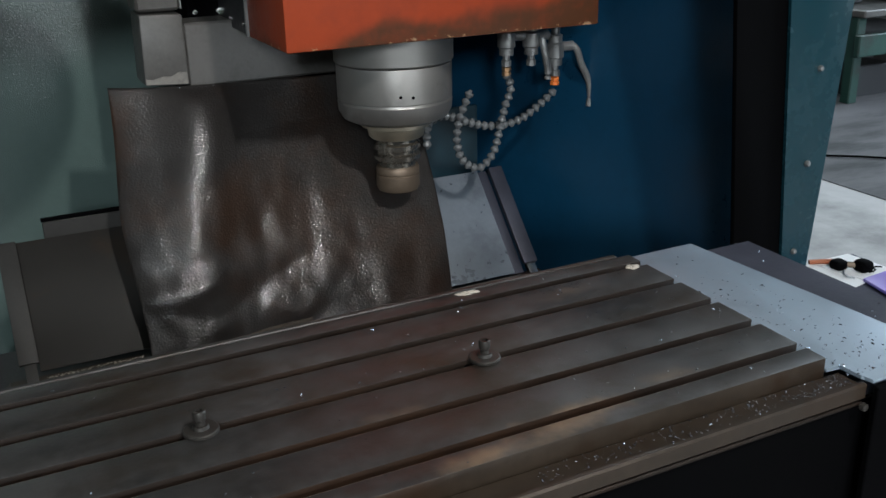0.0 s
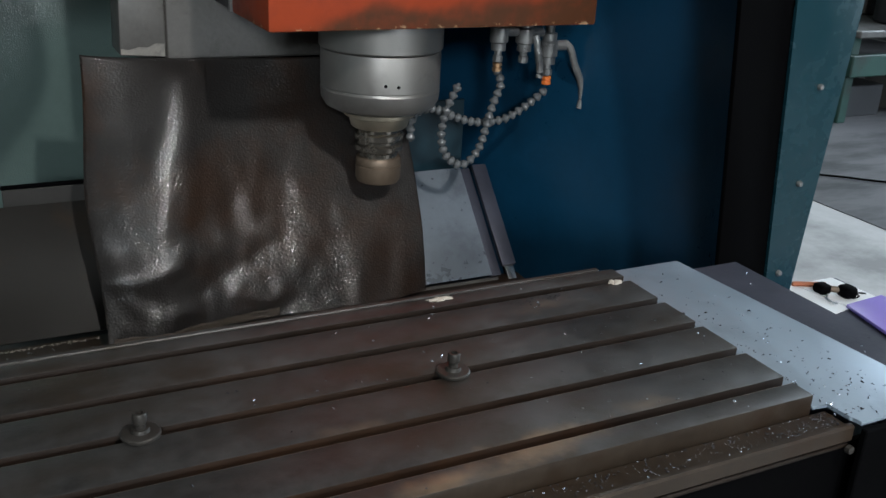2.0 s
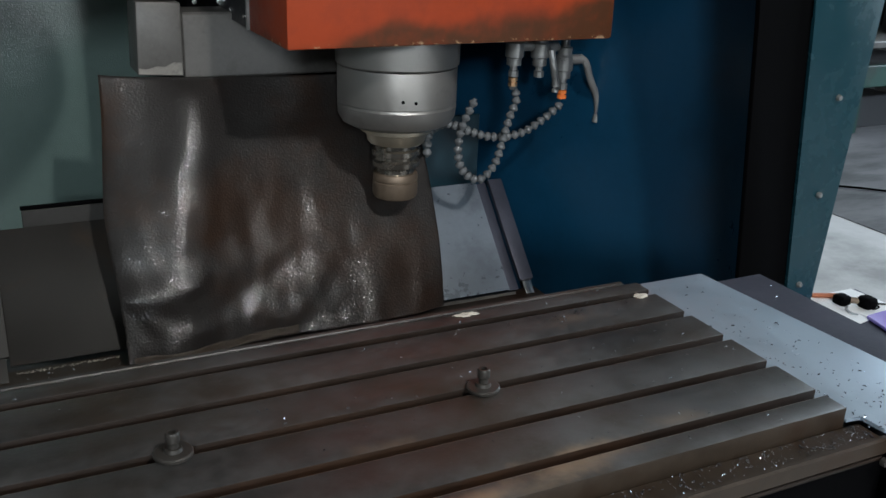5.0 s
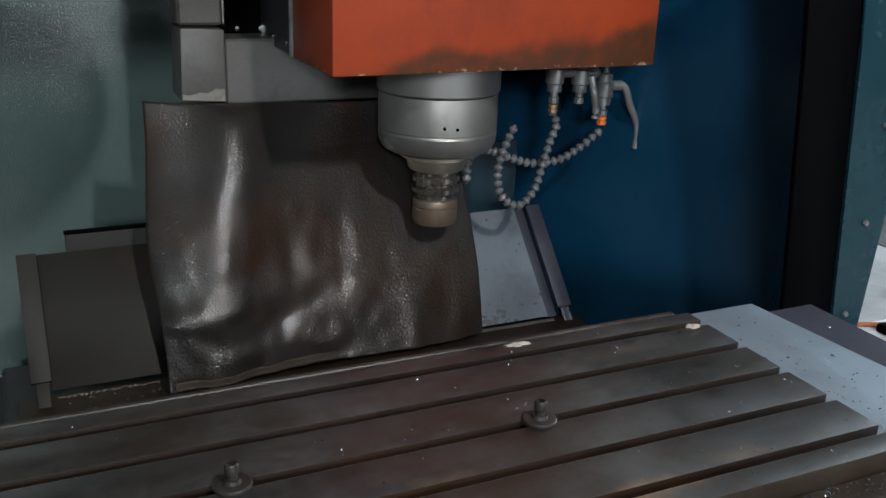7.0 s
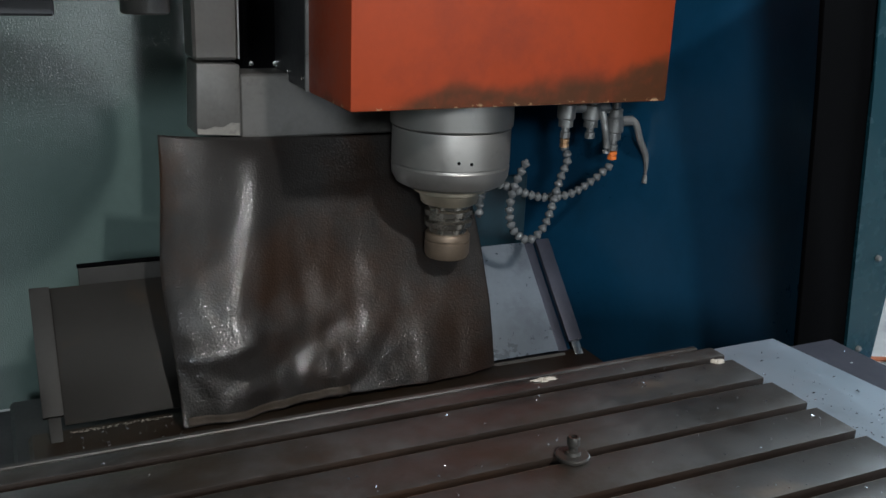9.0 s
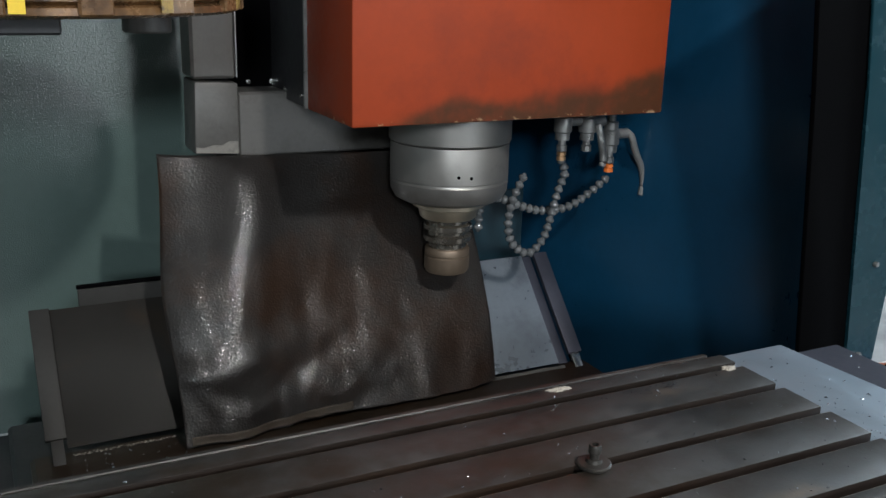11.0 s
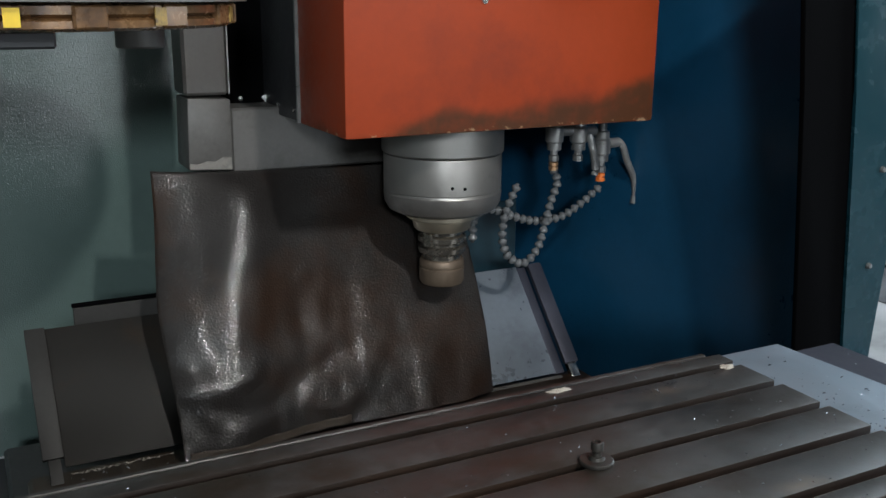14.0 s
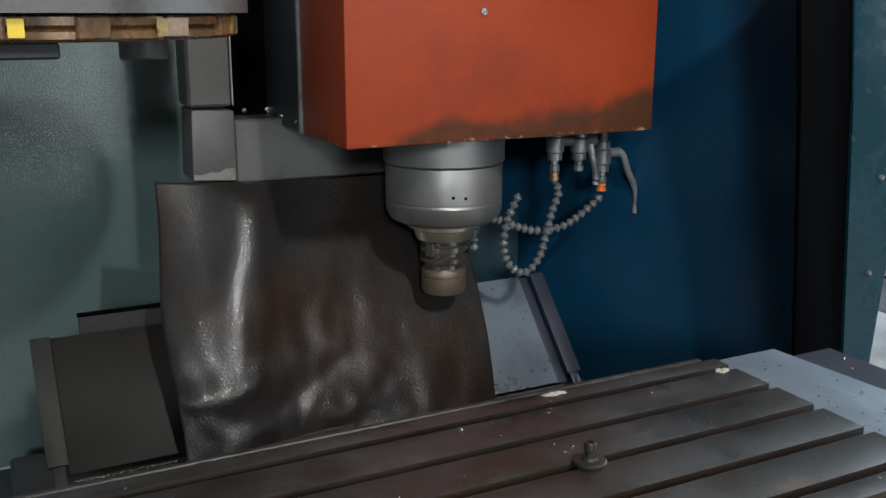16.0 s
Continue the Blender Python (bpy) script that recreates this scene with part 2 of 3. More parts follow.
def part(name, bm, material, parent, label="", smooth=False, k=K):
    """Links bm, built where it stands, as one mesh under parent."""
    ob = new(name, finish(bm, name, material, smooth, k))
    ob.parent = parent
    base = Vector((0, 0, 0)) if parent.parent else Vector(parent.location)
    ob.matrix_parent_inverse = Matrix.Translation(-base)
    return tagged(ob, label)


def thing(name, bm, material, label, category, group="", kind="", smooth=False, k=K):
    return tagged(new(name, finish(bm, name, material, smooth, k)), label, category, group, kind)


def box(lo, hi, bevel=0.002, bm=None, m=None, seg=1):
    bm = bm or bmesh.new()
    got = bmesh.ops.create_cube(bm, size=1.0)["verts"]
    for v in got:
        v.co = Vector([lo[i] + (v.co[i] + 0.5) * (hi[i] - lo[i]) for i in range(3)])
    if m is not None:
        bmesh.ops.transform(bm, matrix=m, verts=got)
    if bevel:
        edges = {e for v in got for e in v.link_edges}
        bmesh.ops.bevel(bm, geom=list(edges), offset=bevel, segments=seg, affect="EDGES", profile=0.5)
    return bm


def lathe(profile, place=(0, 0, 0), sides=48, bm=None, m=None):
    """A turned body from (radius, height) pairs about the vertical through place, closed at both ends."""
    bm = bm or bmesh.new()
    m = m or Matrix.Translation(place)
    rings = []
    for r, z in profile:
        rings.append([bm.verts.new(m @ Vector((r * math.cos(a), r * math.sin(a), z))) for a in [2 * math.pi * i / sides for i in range(sides)]])
    for a, b in zip(rings, rings[1:]):
        for i in range(sides):
            bm.faces.new((a[i], a[(i + 1) % sides], b[(i + 1) % sides], b[i]))
    bm.faces.new(rings[0])
    bm.faces.new(rings[-1])
    return bm


def prism(points, a, b, axis, bevel=0.0, bm=None):
    """A plate: a polygon of 2D points pushed from a to b along the axis."""
    bm = bm or bmesh.new()

    def at(p, h):
        c = list(p)
        c.insert(axis, h)
        return Vector(c)

    lo, hi = [bm.verts.new(at(p, a)) for p in points], [bm.verts.new(at(p, b)) for p in points]
    n = len(points)
    fs = [bm.faces.new(lo), bm.faces.new(hi)] + [bm.faces.new((lo[i], lo[(i + 1) % n], hi[(i + 1) % n], hi[i])) for i in range(n)]
    if bevel:
        bmesh.ops.bevel(bm, geom=list({e for f in fs for e in f.edges}), offset=bevel, segments=2, affect="EDGES", profile=0.5)
    return bm


def tube(points, radius, sides=12):
    bm = bmesh.new()
    rings, pts = [], [Vector(p) for p in points]
    for i, p in enumerate(pts):
        way = (pts[min(i + 1, len(pts) - 1)] - pts[max(i - 1, 0)]).normalized()
        q = way.to_track_quat("Z", "Y").to_matrix()
        r = radius[i] if isinstance(radius, (list, tuple)) else radius
        rings.append([bm.verts.new(p + q @ Vector((r * math.cos(a), r * math.sin(a), 0))) for a in [2 * math.pi * k / sides for k in range(sides)]])
    for a, b in zip(rings, rings[1:]):
        for k in range(sides):
            bm.faces.new((a[k], a[(k + 1) % sides], b[(k + 1) % sides], b[k]))
    bm.faces.new(rings[0])
    bm.faces.new(rings[-1])
    return bm


def spline(points, step):
    """Evenly spaced points along a smooth curve through the given ones."""
    p = [Vector(q) for q in points]
    p = [2 * p[0] - p[1]] + p + [2 * p[-1] - p[-2]]
    fine = []
    for i in range(1, len(p) - 2):
        for k in range(30):
            t = k / 30
            fine.append(0.5 * ((2 * p[i]) + (p[i + 1] - p[i - 1]) * t + (2 * p[i - 1] - 5 * p[i] + 4 * p[i + 1] - p[i + 2]) * t**2 + (3 * p[i] - p[i - 1] - 3 * p[i + 1] + p[i + 2]) * t**3))
    fine.append(p[-2])
    out, left = [fine[0]], step
    for a, b in zip(fine, fine[1:]):
        d = (b - a).length
        while d >= left:
            a = a + (b - a) * (left / d)
            out.append(a.copy())
            d, left = (b - a).length, step
        left -= d
    return out


# ---- workshop: floor, walls, roof ----
bm = box((-8, -7, -0.2), (8, 9, 0.0), 0)
thing("floor", bm, M_FLOOR, "worn grey concrete workshop floor", "floor", kind="structure", k=ONE)
# darker, streaked concrete from x = 2.9 on
M_DARKFLOOR = mat("darker_concrete", (0.105, 0.10, 0.105), 0.6, 0, 0.35, 1.2, (0.035, 0.035, 0.037), 0.6, 1.6, 0.3, 30, stretch=(0.5, 1.6, 1))
thing("floor_strip", box((2.90, -1.5, 0.0005), (7.9, 8.5, 0.004), 0), M_DARKFLOOR, "darker concrete strip of workshop floor", "floor", kind="structure", k=ONE)
for name, lo, hi in (("wall_west", (-8.2, -7, 0), (-8, 9, 5)), ("wall_north", (-8.2, 9, 0), (8.2, 9.2, 5))):
    thing(name, box(lo, hi, 0), M_WALL, "plain limewashed workshop wall", "wall", kind="structure", k=ONE)
bm = box((-8.2, -7.2, 0), (-3.80, -7, 5), 0)
box((-3.80, -7.2, 0), (-2.40, -7, 2.80), 0, bm)
box((-3.80, -7.2, 3.90), (-2.40, -7, 5), 0, bm)
box((-2.40, -7.2, 0), (0.45, -7, 5), 0, bm)
# unseen opening added for the fill lamp
box((0.45, -7.2, 2.45), (3.05, -7, 5), 0, bm)
box((3.05, -7.2, 0), (8.2, -7, 5), 0, bm)
thing("wall_south", bm, M_WALL, "plain limewashed workshop wall with a window and an opening for the fill", "wall", kind="structure", k=ONE)
bm = box((8, -7, 0), (8.2, 9, 1.2), 0)
box((8, -7, 4.0), (8.2, 9, 5), 0, bm)
box((8, -7, 1.2), (8.2, -3, 4), 0, bm)
box((8, 4, 1.2), (8.2, 9, 4), 0, bm)
thing("wall_east", bm, M_WALL, "plain limewashed workshop wall with a long window", "wall", kind="structure", k=ONE)
thing("ceiling", box((-8.2, -7.2, 5), (8.2, 9.2, 5.2), 0), M_WALL, "plain pale workshop ceiling", "ceiling", kind="structure", k=ONE)

# ---- machine enclosure ----
BACK = 2.1
enclosure = empty("machine_enclosure", (0, BACK, 0.2), "painted sheet steel enclosure round the milling machine", "enclosure")
part("corner_plate", box((0.135, 1.66, 0.62), (0.43, 1.672, 0.88), 0.002), M_TEAL, enclosure, "dark teal plate above the way cover")
part("back_panel", box((-2.4, BACK, 0.1), (0.45, BACK + 0.03, 1.75)), M_GREEN, enclosure, "glossy grey-green back panel")
part("left_panel", box((-2.43, 0.2, 0.1), (-2.403, BACK + 0.03, 1.80)), M_GREEN, enclosure)
# black strip added in place of the deep shade beside the front post
part("shade_strip", prism([(0.815, 0.1), (0.935, 0.1), (0.92, 0.55), (0.83, 1.315), (0.77, 1.75), (0.552, 1.75), (0.612, 1.315), (0.685, 0.55)], 0.653, 0.668, 1, 0.004), M_BLACK, enclosure, "black strip painting the shade beside the post")
part("side_panel", prism([(0.690, 0.672), (0.925, 0.672), (0.455, BACK - 0.003), (0.42, BACK - 0.003), (0.742, 1.13), (0.762, 1.05), (0.770, 0.97), (0.762, 0.89), (0.742, 0.78)], 0.1, 1.75, 2), M_BLUE, enclosure, "deep blue slanting side panel")
part("floor_pan", prism([(-2.4, 0.2), (1.0, 0.2), (0.92, 0.66), (0.41, BACK - 0.003), (-2.4, BACK - 0.003)], 0.07, 0.095, 2), M_DARK, enclosure, "oily dark floor pan")
# the front post of the side panel: wider towards the top
post = part("front_post", prism([(0.892, 0.1), (0.922, 0.1), (0.946, 0.55), (1.004, 1.315), (1.037, 1.75), (0.717, 1.75), (0.777, 1.315), (0.850, 0.55)], 0.640, 0.650, 1, 0.004), M_POST, enclosure, "teal painted front post with screw heads")
for x, z in ((0.885, 0.602), (0.897, 0.857), (0.904, 1.115), (0.912, 1.37)):
    part("screw", lathe([(0.002, -0.011), (0.006, -0.010), (0.0085, -0.005), (0.0085, 0.0), (0.004, 0.001)], sides=14, m=Matrix.Translation((x, 0.6385, z)) @ pose(0, 0, 0, -90)), M_VALVE, post, "dull zinc screw head")

# ---- bed, saddle and way covers ----
bed = empty("machine_bed", (0, 0.4, 0), "dark cast iron machine bed under the table", "machine bed")
part("bed_casting", box((-1.2, -0.1, -0.225), (0.4, 1.9, 0.22), 0.01), M_DARK, bed)
part("saddle", box((-1.16, -0.2, 0.223), (0.5, 1.36, 0.375), 0.01), M_RUST, bed, "coolant-stained saddle casting")
part("saddle_top", box((-1.3, -0.2, 0.378), (0.1, 0.24, 0.79), 0.01), M_DARK, bed)


def ramp(name, x0, x1, yb, zb, yt, zt, rail_side, label, material):
    """A sloping cover plate with one folded rail along its outer side."""
    ob = empty(name, ((x0 + x1) / 2, yb, zb), label, "way cover", "sloping way covers")
    dy, dz = yt - yb, zt - zb
    n = Vector((0, -dz, dy)).normalized()
    def slab(xa, xb, lift, thick, f0=0.0, f1=1.0):
        bm = bmesh.new()
        pts = [(yb + dy * f0, zb + dz * f0), (yb + dy * f1, zb + dz * f1)]
        a = [Vector((0, y, z)) + n * (lift + thick) for y, z in pts] + [Vector((0, y, z)) + n * lift for y, z in reversed(pts)]
        return prism([(v.y, v.z) for v in a], xa, xb, 0, 0.0015, bm)
    if rail_side < 0:
        part("plate", slab(x0, x1, 0, 0.004), material, ob)
    else:
        part("plate", slab(x0, x1 - 0.040, 0, 0.004), material, ob)
        part("side_channel", slab(x1 - 0.0395, x1 - 0.0005, -0.012, 0.004), M_DARKSTEEL, ob, "dark recessed side channel")
        # flat strip added in place of the pale dried residue along the plate's foot
        part("residue_strip", slab(x0, x1 - 0.02, -0.006, 0.008, -0.075, -0.02), M_GREY, ob, "grey strip standing in for dried residue")
    w = 0.05
    xa, xb = (x0 - w, x0) if rail_side < 0 else (x1, x1 + w)
    part("rail_cap", slab(xa, xb, 0.0, 0.016, 0.06), M_LEFTCAP if rail_side < 0 else M_DARKSTEEL, ob, "folded steel rail cap")
    part("guide_strip", slab(xa + 0.012, xb - 0.008, -0.012, 0.02, -0.25, 0.1), M_LEFTCAP if rail_side < 0 else M_BRIGHT, ob, "ground steel guide strip")
    return ob


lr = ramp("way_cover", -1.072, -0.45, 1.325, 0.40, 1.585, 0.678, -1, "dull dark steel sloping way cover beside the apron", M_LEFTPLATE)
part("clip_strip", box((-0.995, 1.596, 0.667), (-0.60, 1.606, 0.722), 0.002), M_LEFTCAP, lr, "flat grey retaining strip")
# black strip added to paint the dark gap above the clip strip
part("gap_strip", box((-0.997, 1.598, 0.7225), (-0.60, 1.612, 0.732), 0.001), M_BLACK, lr, "black strip marking the dark gap above the retaining strip")
ramp("way_cover", -0.2, 0.425, 1.325, 0.387, 1.585, 0.668, 1, "clean grey steel sloping way cover", M_RAMPSTEEL)

# ---- work table ----
table = empty("milling_table", (-0.7, 0, 0.8), "oiled cast iron milling table with five tee slots", "machine table")
X0, X1, TOP = -1.5, 0.0, 0.9
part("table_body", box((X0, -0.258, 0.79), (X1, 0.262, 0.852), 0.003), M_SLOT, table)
LIPS = (0.2, 0.1, 0.0, -0.1, -0.2)
W = 0.018
edges = [0.238] + [v for y in LIPS for v in (y, y - W)] + [-0.258]
for a, b in zip(edges[0::2], edges[1::2]):
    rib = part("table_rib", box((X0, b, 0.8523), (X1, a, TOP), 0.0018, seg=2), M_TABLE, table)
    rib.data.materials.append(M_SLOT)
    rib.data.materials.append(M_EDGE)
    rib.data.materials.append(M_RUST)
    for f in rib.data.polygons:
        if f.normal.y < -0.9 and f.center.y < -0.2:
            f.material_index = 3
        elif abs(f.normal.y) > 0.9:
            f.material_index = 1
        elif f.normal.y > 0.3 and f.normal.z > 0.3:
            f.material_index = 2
part("rear_rim", box((X0, 0.250, 0.8523), (X1 - 0.02, 0.262, TOP - 0.004), 0.002), M_TABLE, table)
part("coolant_gutter", box((X0, -0.300, 0.842), (0.0305, -0.2583, 0.868), 0.002), M_RUST, table, "chip-strewn coolant gutter")
part("gutter_lip", box((X0, -0.312, 0.846), (0.034, -0.3003, 0.873), 0.003), M_RUST, table)
part("lower_lip", box((X0, -0.308, 0.834), (0.032, -0.290, 0.8415), 0.002), M_SLOT, table)
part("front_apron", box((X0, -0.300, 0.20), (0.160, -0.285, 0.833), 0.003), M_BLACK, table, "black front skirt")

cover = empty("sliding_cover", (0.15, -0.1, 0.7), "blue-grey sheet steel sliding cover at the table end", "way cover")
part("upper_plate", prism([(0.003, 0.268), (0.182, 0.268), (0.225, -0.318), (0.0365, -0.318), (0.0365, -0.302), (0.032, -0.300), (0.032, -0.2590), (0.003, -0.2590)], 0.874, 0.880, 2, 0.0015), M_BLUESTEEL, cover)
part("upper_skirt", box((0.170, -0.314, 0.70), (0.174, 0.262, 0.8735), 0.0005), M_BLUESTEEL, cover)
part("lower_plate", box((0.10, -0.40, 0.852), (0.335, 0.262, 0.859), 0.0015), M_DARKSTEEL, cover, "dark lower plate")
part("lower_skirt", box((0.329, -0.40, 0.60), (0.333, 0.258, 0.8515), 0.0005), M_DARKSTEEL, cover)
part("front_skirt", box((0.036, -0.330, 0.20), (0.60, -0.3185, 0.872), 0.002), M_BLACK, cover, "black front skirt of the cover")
part("drip_screw", lathe([(0.002, -0.010), (0.006, -0.009), (0.007, -0.002), (0.003, 0.001)], sides=10, m=Matrix.Translation((0.024, -0.3125, 0.838)) @ pose(0, 0, 0, -90)), M_BOLT, cover, "small oily screw")


def clamp_bolt(x):
    ob = empty("clamp_bolt", (x, -0.011, TOP), "oily steel tee bolt standing in a table slot", "bolt", "bolts in the middle slot")
    c = (x, -0.011, TOP)
    part("washer", lathe([(0.024, 0.0005), (0.025, 0.0015), (0.025, 0.005), (0.023, 0.0065), (0.012, 0.007), (0.0105, 0.012)], c, 32), M_BOLT, ob)
    part("stud", lathe([(0.007, 0.0), (0.007, 0.019), (0.0092, 0.021), (0.0092, 0.032), (0.008, 0.034), (0.005, 0.034), (0.005, 0.029)], c, 24), M_BOLT, ob)
    return ob


clamp_bolt(-0.462)
clamp_bolt(-0.902)

# ---- column ----
column = empty("machine_column", (-0.2, 1.8, 0.2), "grey cast iron machine column", "column")
# shade of the recess is put into the black column body
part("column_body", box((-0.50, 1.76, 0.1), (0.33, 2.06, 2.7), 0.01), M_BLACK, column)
part("column_foot", box((-0.537, 1.62, 1.05), (0.30, 1.757, 1.232), 0.006), M_GREY, column, "grey lower cross face")
part("slideway", box((-0.662, 1.612, 1.272), (-0.54, 1.74, 2.7), 0.008), M_GREY, column, "grey slideway with worn edge")
part("slideway_foot", prism([(-0.664, 1.070), (-0.540, 1.062), (-0.540, 1.262), (-0.658, 1.267)], 1.60, 1.74, 1, 0.006), M_GREY, column, "chipped end block of the slideway")
part("chipped_corner", prism([(-0.661, 1.0745), (-0.545, 1.067), (-0.545, 1.100), (-0.568, 1.103), (-0.590, 1.091), (-0.612, 1.094), (-0.640, 1.086), (-0.661, 1.090)], 1.5975, 1.5996, 1), M_CHIPPED, column, "pale chipped paint on the end block")
part("worn_edge", box((-0.5420, 1.6095, 1.275), (-0.5375, 1.6150, 2.7), 0.0008), M_VALVE, column, "bare worn edge")
for x, z in ((-0.47, 1.245), (-0.40, 1.245), (-0.51, 1.30)):
    part("cap_screw", lathe([(0.002, -0.008), (0.007, -0.007), (0.008, 0.0), (0.003, 0.001)], sides=12, m=Matrix.Translation((x, 1.758, z)) @ pose(0, 0, 0, -90)), M_BRIGHT, column)

# ---- rubber apron ----
apron = empty("rubber_apron", (-0.3, 1.25, 0.38), "creased oily black rubber apron hanging below the column", "apron")
NU, NV = 110, 90


def hang(u, v, lift=0.0):
    """A point of the hanging sheet: u across, v down; folds grow towards its foot."""
    left = -0.766 - 0.032 * min(1, 2 * v) + 0.004 * math.sin(9 * v)
    right = 0.13 + 0.03 * math.sin(math.pi * v)
    x = left + (right - left) * u
    y = 1.596 - 0.35 * v - 0.006 * math.sin(math.pi * v)
    z = 1.070 - 0.03 * u + (0.385 - 1.070 + 0.03 * u) * v
    fold = 0.016 * math.sin(8 * u + 2.0 * v) * v + 0.014 * noise.noise((3.0 * u, 2.4 * v, 1.7)) * (0.2 + v) + 0.009 * noise.noise((8.5 * u, 6 * v, 4.0)) * v + 0.005 * noise.noise((19 * u, 13 * v, 7.0)) * v * (1.4 - u)
    fold += 0.034 * math.exp(-(((u - 0.265 + 0.11 * v) / 0.098) ** 2)) * (1 - math.exp(-v / 0.03)) * (1 - 0.6 * v * v)
    fold -= 0.040 * math.exp(-u / 0.07) * math.sin(math.pi * min(1, 0.15 + 0.8 * v))
    # a shallow belly right of the long fold
    w = max(0.0, min(1.0, (u - 0.26) / 0.6))
    fold -= 0.060 * w * w * (3 - 2 * w) * min(1, 5 * v) * min(1, 1.2 * (1 - v) + 0.35)
    fold += 0.017 * math.exp(-(((v - 0.72 - 0.15 * (0.3 - u)) / 0.05) ** 2)) * math.exp(-((u - 0.1) / 0.22) ** 2)
    fold += 0.005 * math.exp(-(((v - 0.9) / 0.045) ** 2)) * (0.4 + 0.6 * math.cos(3 * u))
    fold += 0.004 * math.exp(-(((u - 0.62) / 0.06) ** 2)) * math.exp(-((v - 0.6) / 0.2) ** 2)
    return Vector((x, y - fold - 0.9 * lift, z - 0.3 * fold + 0.4 * lift))


def sheet(u0, u1, v0, v1, nu, nv, lift, thick):
    bm = bmesh.new()
    grid = [[bm.verts.new(hang(u0 + (u1 - u0) * i / nu, v0 + (v1 - v0) * j / nv, lift)) for i in range(nu + 1)] for j in range(nv + 1)]
    for j in range(nv):
        for i in range(nu):
            bm.faces.new((grid[j][i], grid[j][i + 1], grid[j + 1][i + 1], grid[j + 1][i]))
    bmesh.ops.solidify(bm, geom=bm.faces[:], thickness=thick)
    return bm


part("sheet", sheet(0, 1, 0, 1, NU, NV, 0, 0.004), M_RUBBER, apron, smooth=True)
part("hem", sheet(0.015, 0.5, 0.965, 0.995, 50, 3, 0.006, 0.003), M_HEM, apron, "paler worn hem strip", smooth=True)
part("clamp_bar", box((-0.53, 1.602, 1.020), (0.12, 1.617, 1.046), 0.002), M_DARK, apron, "dark clamp bar")

# ---- spindle head ----
head = empty("headstock", (0, 1.2, 1.22), "red painted milling headstock with grime along its lower edge", "headstock", k=K_HEAD)
HX0, HX1, HY, HZ = -0.435, 0.443, 1.0, 1.224
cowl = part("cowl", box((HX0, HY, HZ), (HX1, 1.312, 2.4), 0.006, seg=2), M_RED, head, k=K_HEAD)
part("cowl_screw", lathe([(0.003, -0.006), (0.008, -0.006), (0.010, -0.002), (0.010, 0.0), (0.003, 0.001)], sides=14, m=Matrix.Translation((-0.081, HY - 0.0005, 1.533)) @ pose(0, 0, 0, -90)), M_BRIGHT, cowl, k=K_HEAD)
part("edge_trim", box((HX0 - 0.006, 1.3135, HZ + 0.002), (HX0 + 0.02, 1.324, 2.4), 0.001), M_VALVE, head, "bare metal edge trim", k=K_HEAD)
part("side_cover", box((HX0 + 0.002, 1.3245, HZ + 0.004), (HX0 + 0.01, 1.74, 2.4), 0.001), M_DARK, head, "black painted side cover", k=K_HEAD)
part("far_side_cover", box((HX1 - 0.01, 1.3135, HZ + 0.004), (HX1 - 0.002, 1.60, 2.4), 0.001), M_DARK, head, k=K_HEAD)
for y in (1.36, 1.50, 1.62):
    part("cover_screw", lathe([(0.002, -0.004), (0.006, -0.003), (0.006, 0.001), (0.002, 0.002)], sides=12, m=Matrix.Translation((HX0 + 0.0005, y, HZ + 0.03)) @ pose(0, 0, 0, 0, 90)), M_BRIGHT, head, k=K_HEAD)

CX, CY = -0.048, 1.27
spindle = empty("spindle_nose", (CX, CY, 1.26), "grey turned steel spindle housing", "spindle", k=K_HEAD)
part("flange_ring", lathe([(0.15, 1.222), (0.166, 1.220), (0.166, 1.142), (0.163, 1.138), (0.15, 1.136)], (CX, CY, 0), 96), M_QUILL, spindle, k=K_HEAD)
part("housing", lathe([(0.15, 1.1355), (0.160, 1.134), (0.161, 1.13), (0.161, 1.040), (0.159, 1.038), (0.159, 1.034), (0.1615, 1.030), (0.159, 1.004), (0.148, 0.984), (0.128, 0.974), (0.05, 0.972)], (CX, CY, 0), 96), M_QUILL, spindle, k=K_HEAD)
part("nose_ring", lathe([(0.05, 0.9715), (0.100, 0.970), (0.099, 0.956), (0.084, 0.950), (0.078, 0.925), (0.074, 0.921), (0.045, 0.918)], (CX, CY, 0), 64), M_NOSE, spindle, "bright worn nose ring", k=K_HEAD)

for a, z in ((-96, 1.060), (-108, 1.063)):
    part("oil_plug", lathe([(0.001, 0.0), (0.0045, 0.0), (0.0045, 0.004), (0.002, 0.0045)], sides=10, m=Matrix.Translation((CX + 0.1585 * math.cos(radians(a)), CY + 0.1585 * math.sin(radians(a)), z)) @ pose(0, 0, 0, 0, 0, a) @ pose(0, 0, 0, 0, 90)), M_BLACK, spindle, k=K_HEAD)

tool = empty("tool_holder", (CX, CY, 0.91), "dark steel collet tool holder in the spindle", "tool holder", k=K_HEAD)
part("holder_flange", lathe([(0.03, 0.9175), (0.058, 0.916), (0.058, 0.908), (0.067, 0.903), (0.067, 0.889), (0.056, 0.883), (0.056, 0.877), (0.067, 0.871), (0.066, 0.858), (0.052, 0.850), (0.052, 0.832)], (CX, CY, 0), 64), M_HOLDER, tool, k=K_HEAD)
for a in (-150, 30):
    part("drive_key", box((0.05, -0.013, 0.880), (0.074, 0.013, 0.917), 0.002, m=Matrix.Translation((CX, CY, 0)) @ pose(0, 0, 0, 0, 0, a)), M_HOLDER, tool, k=K_HEAD)
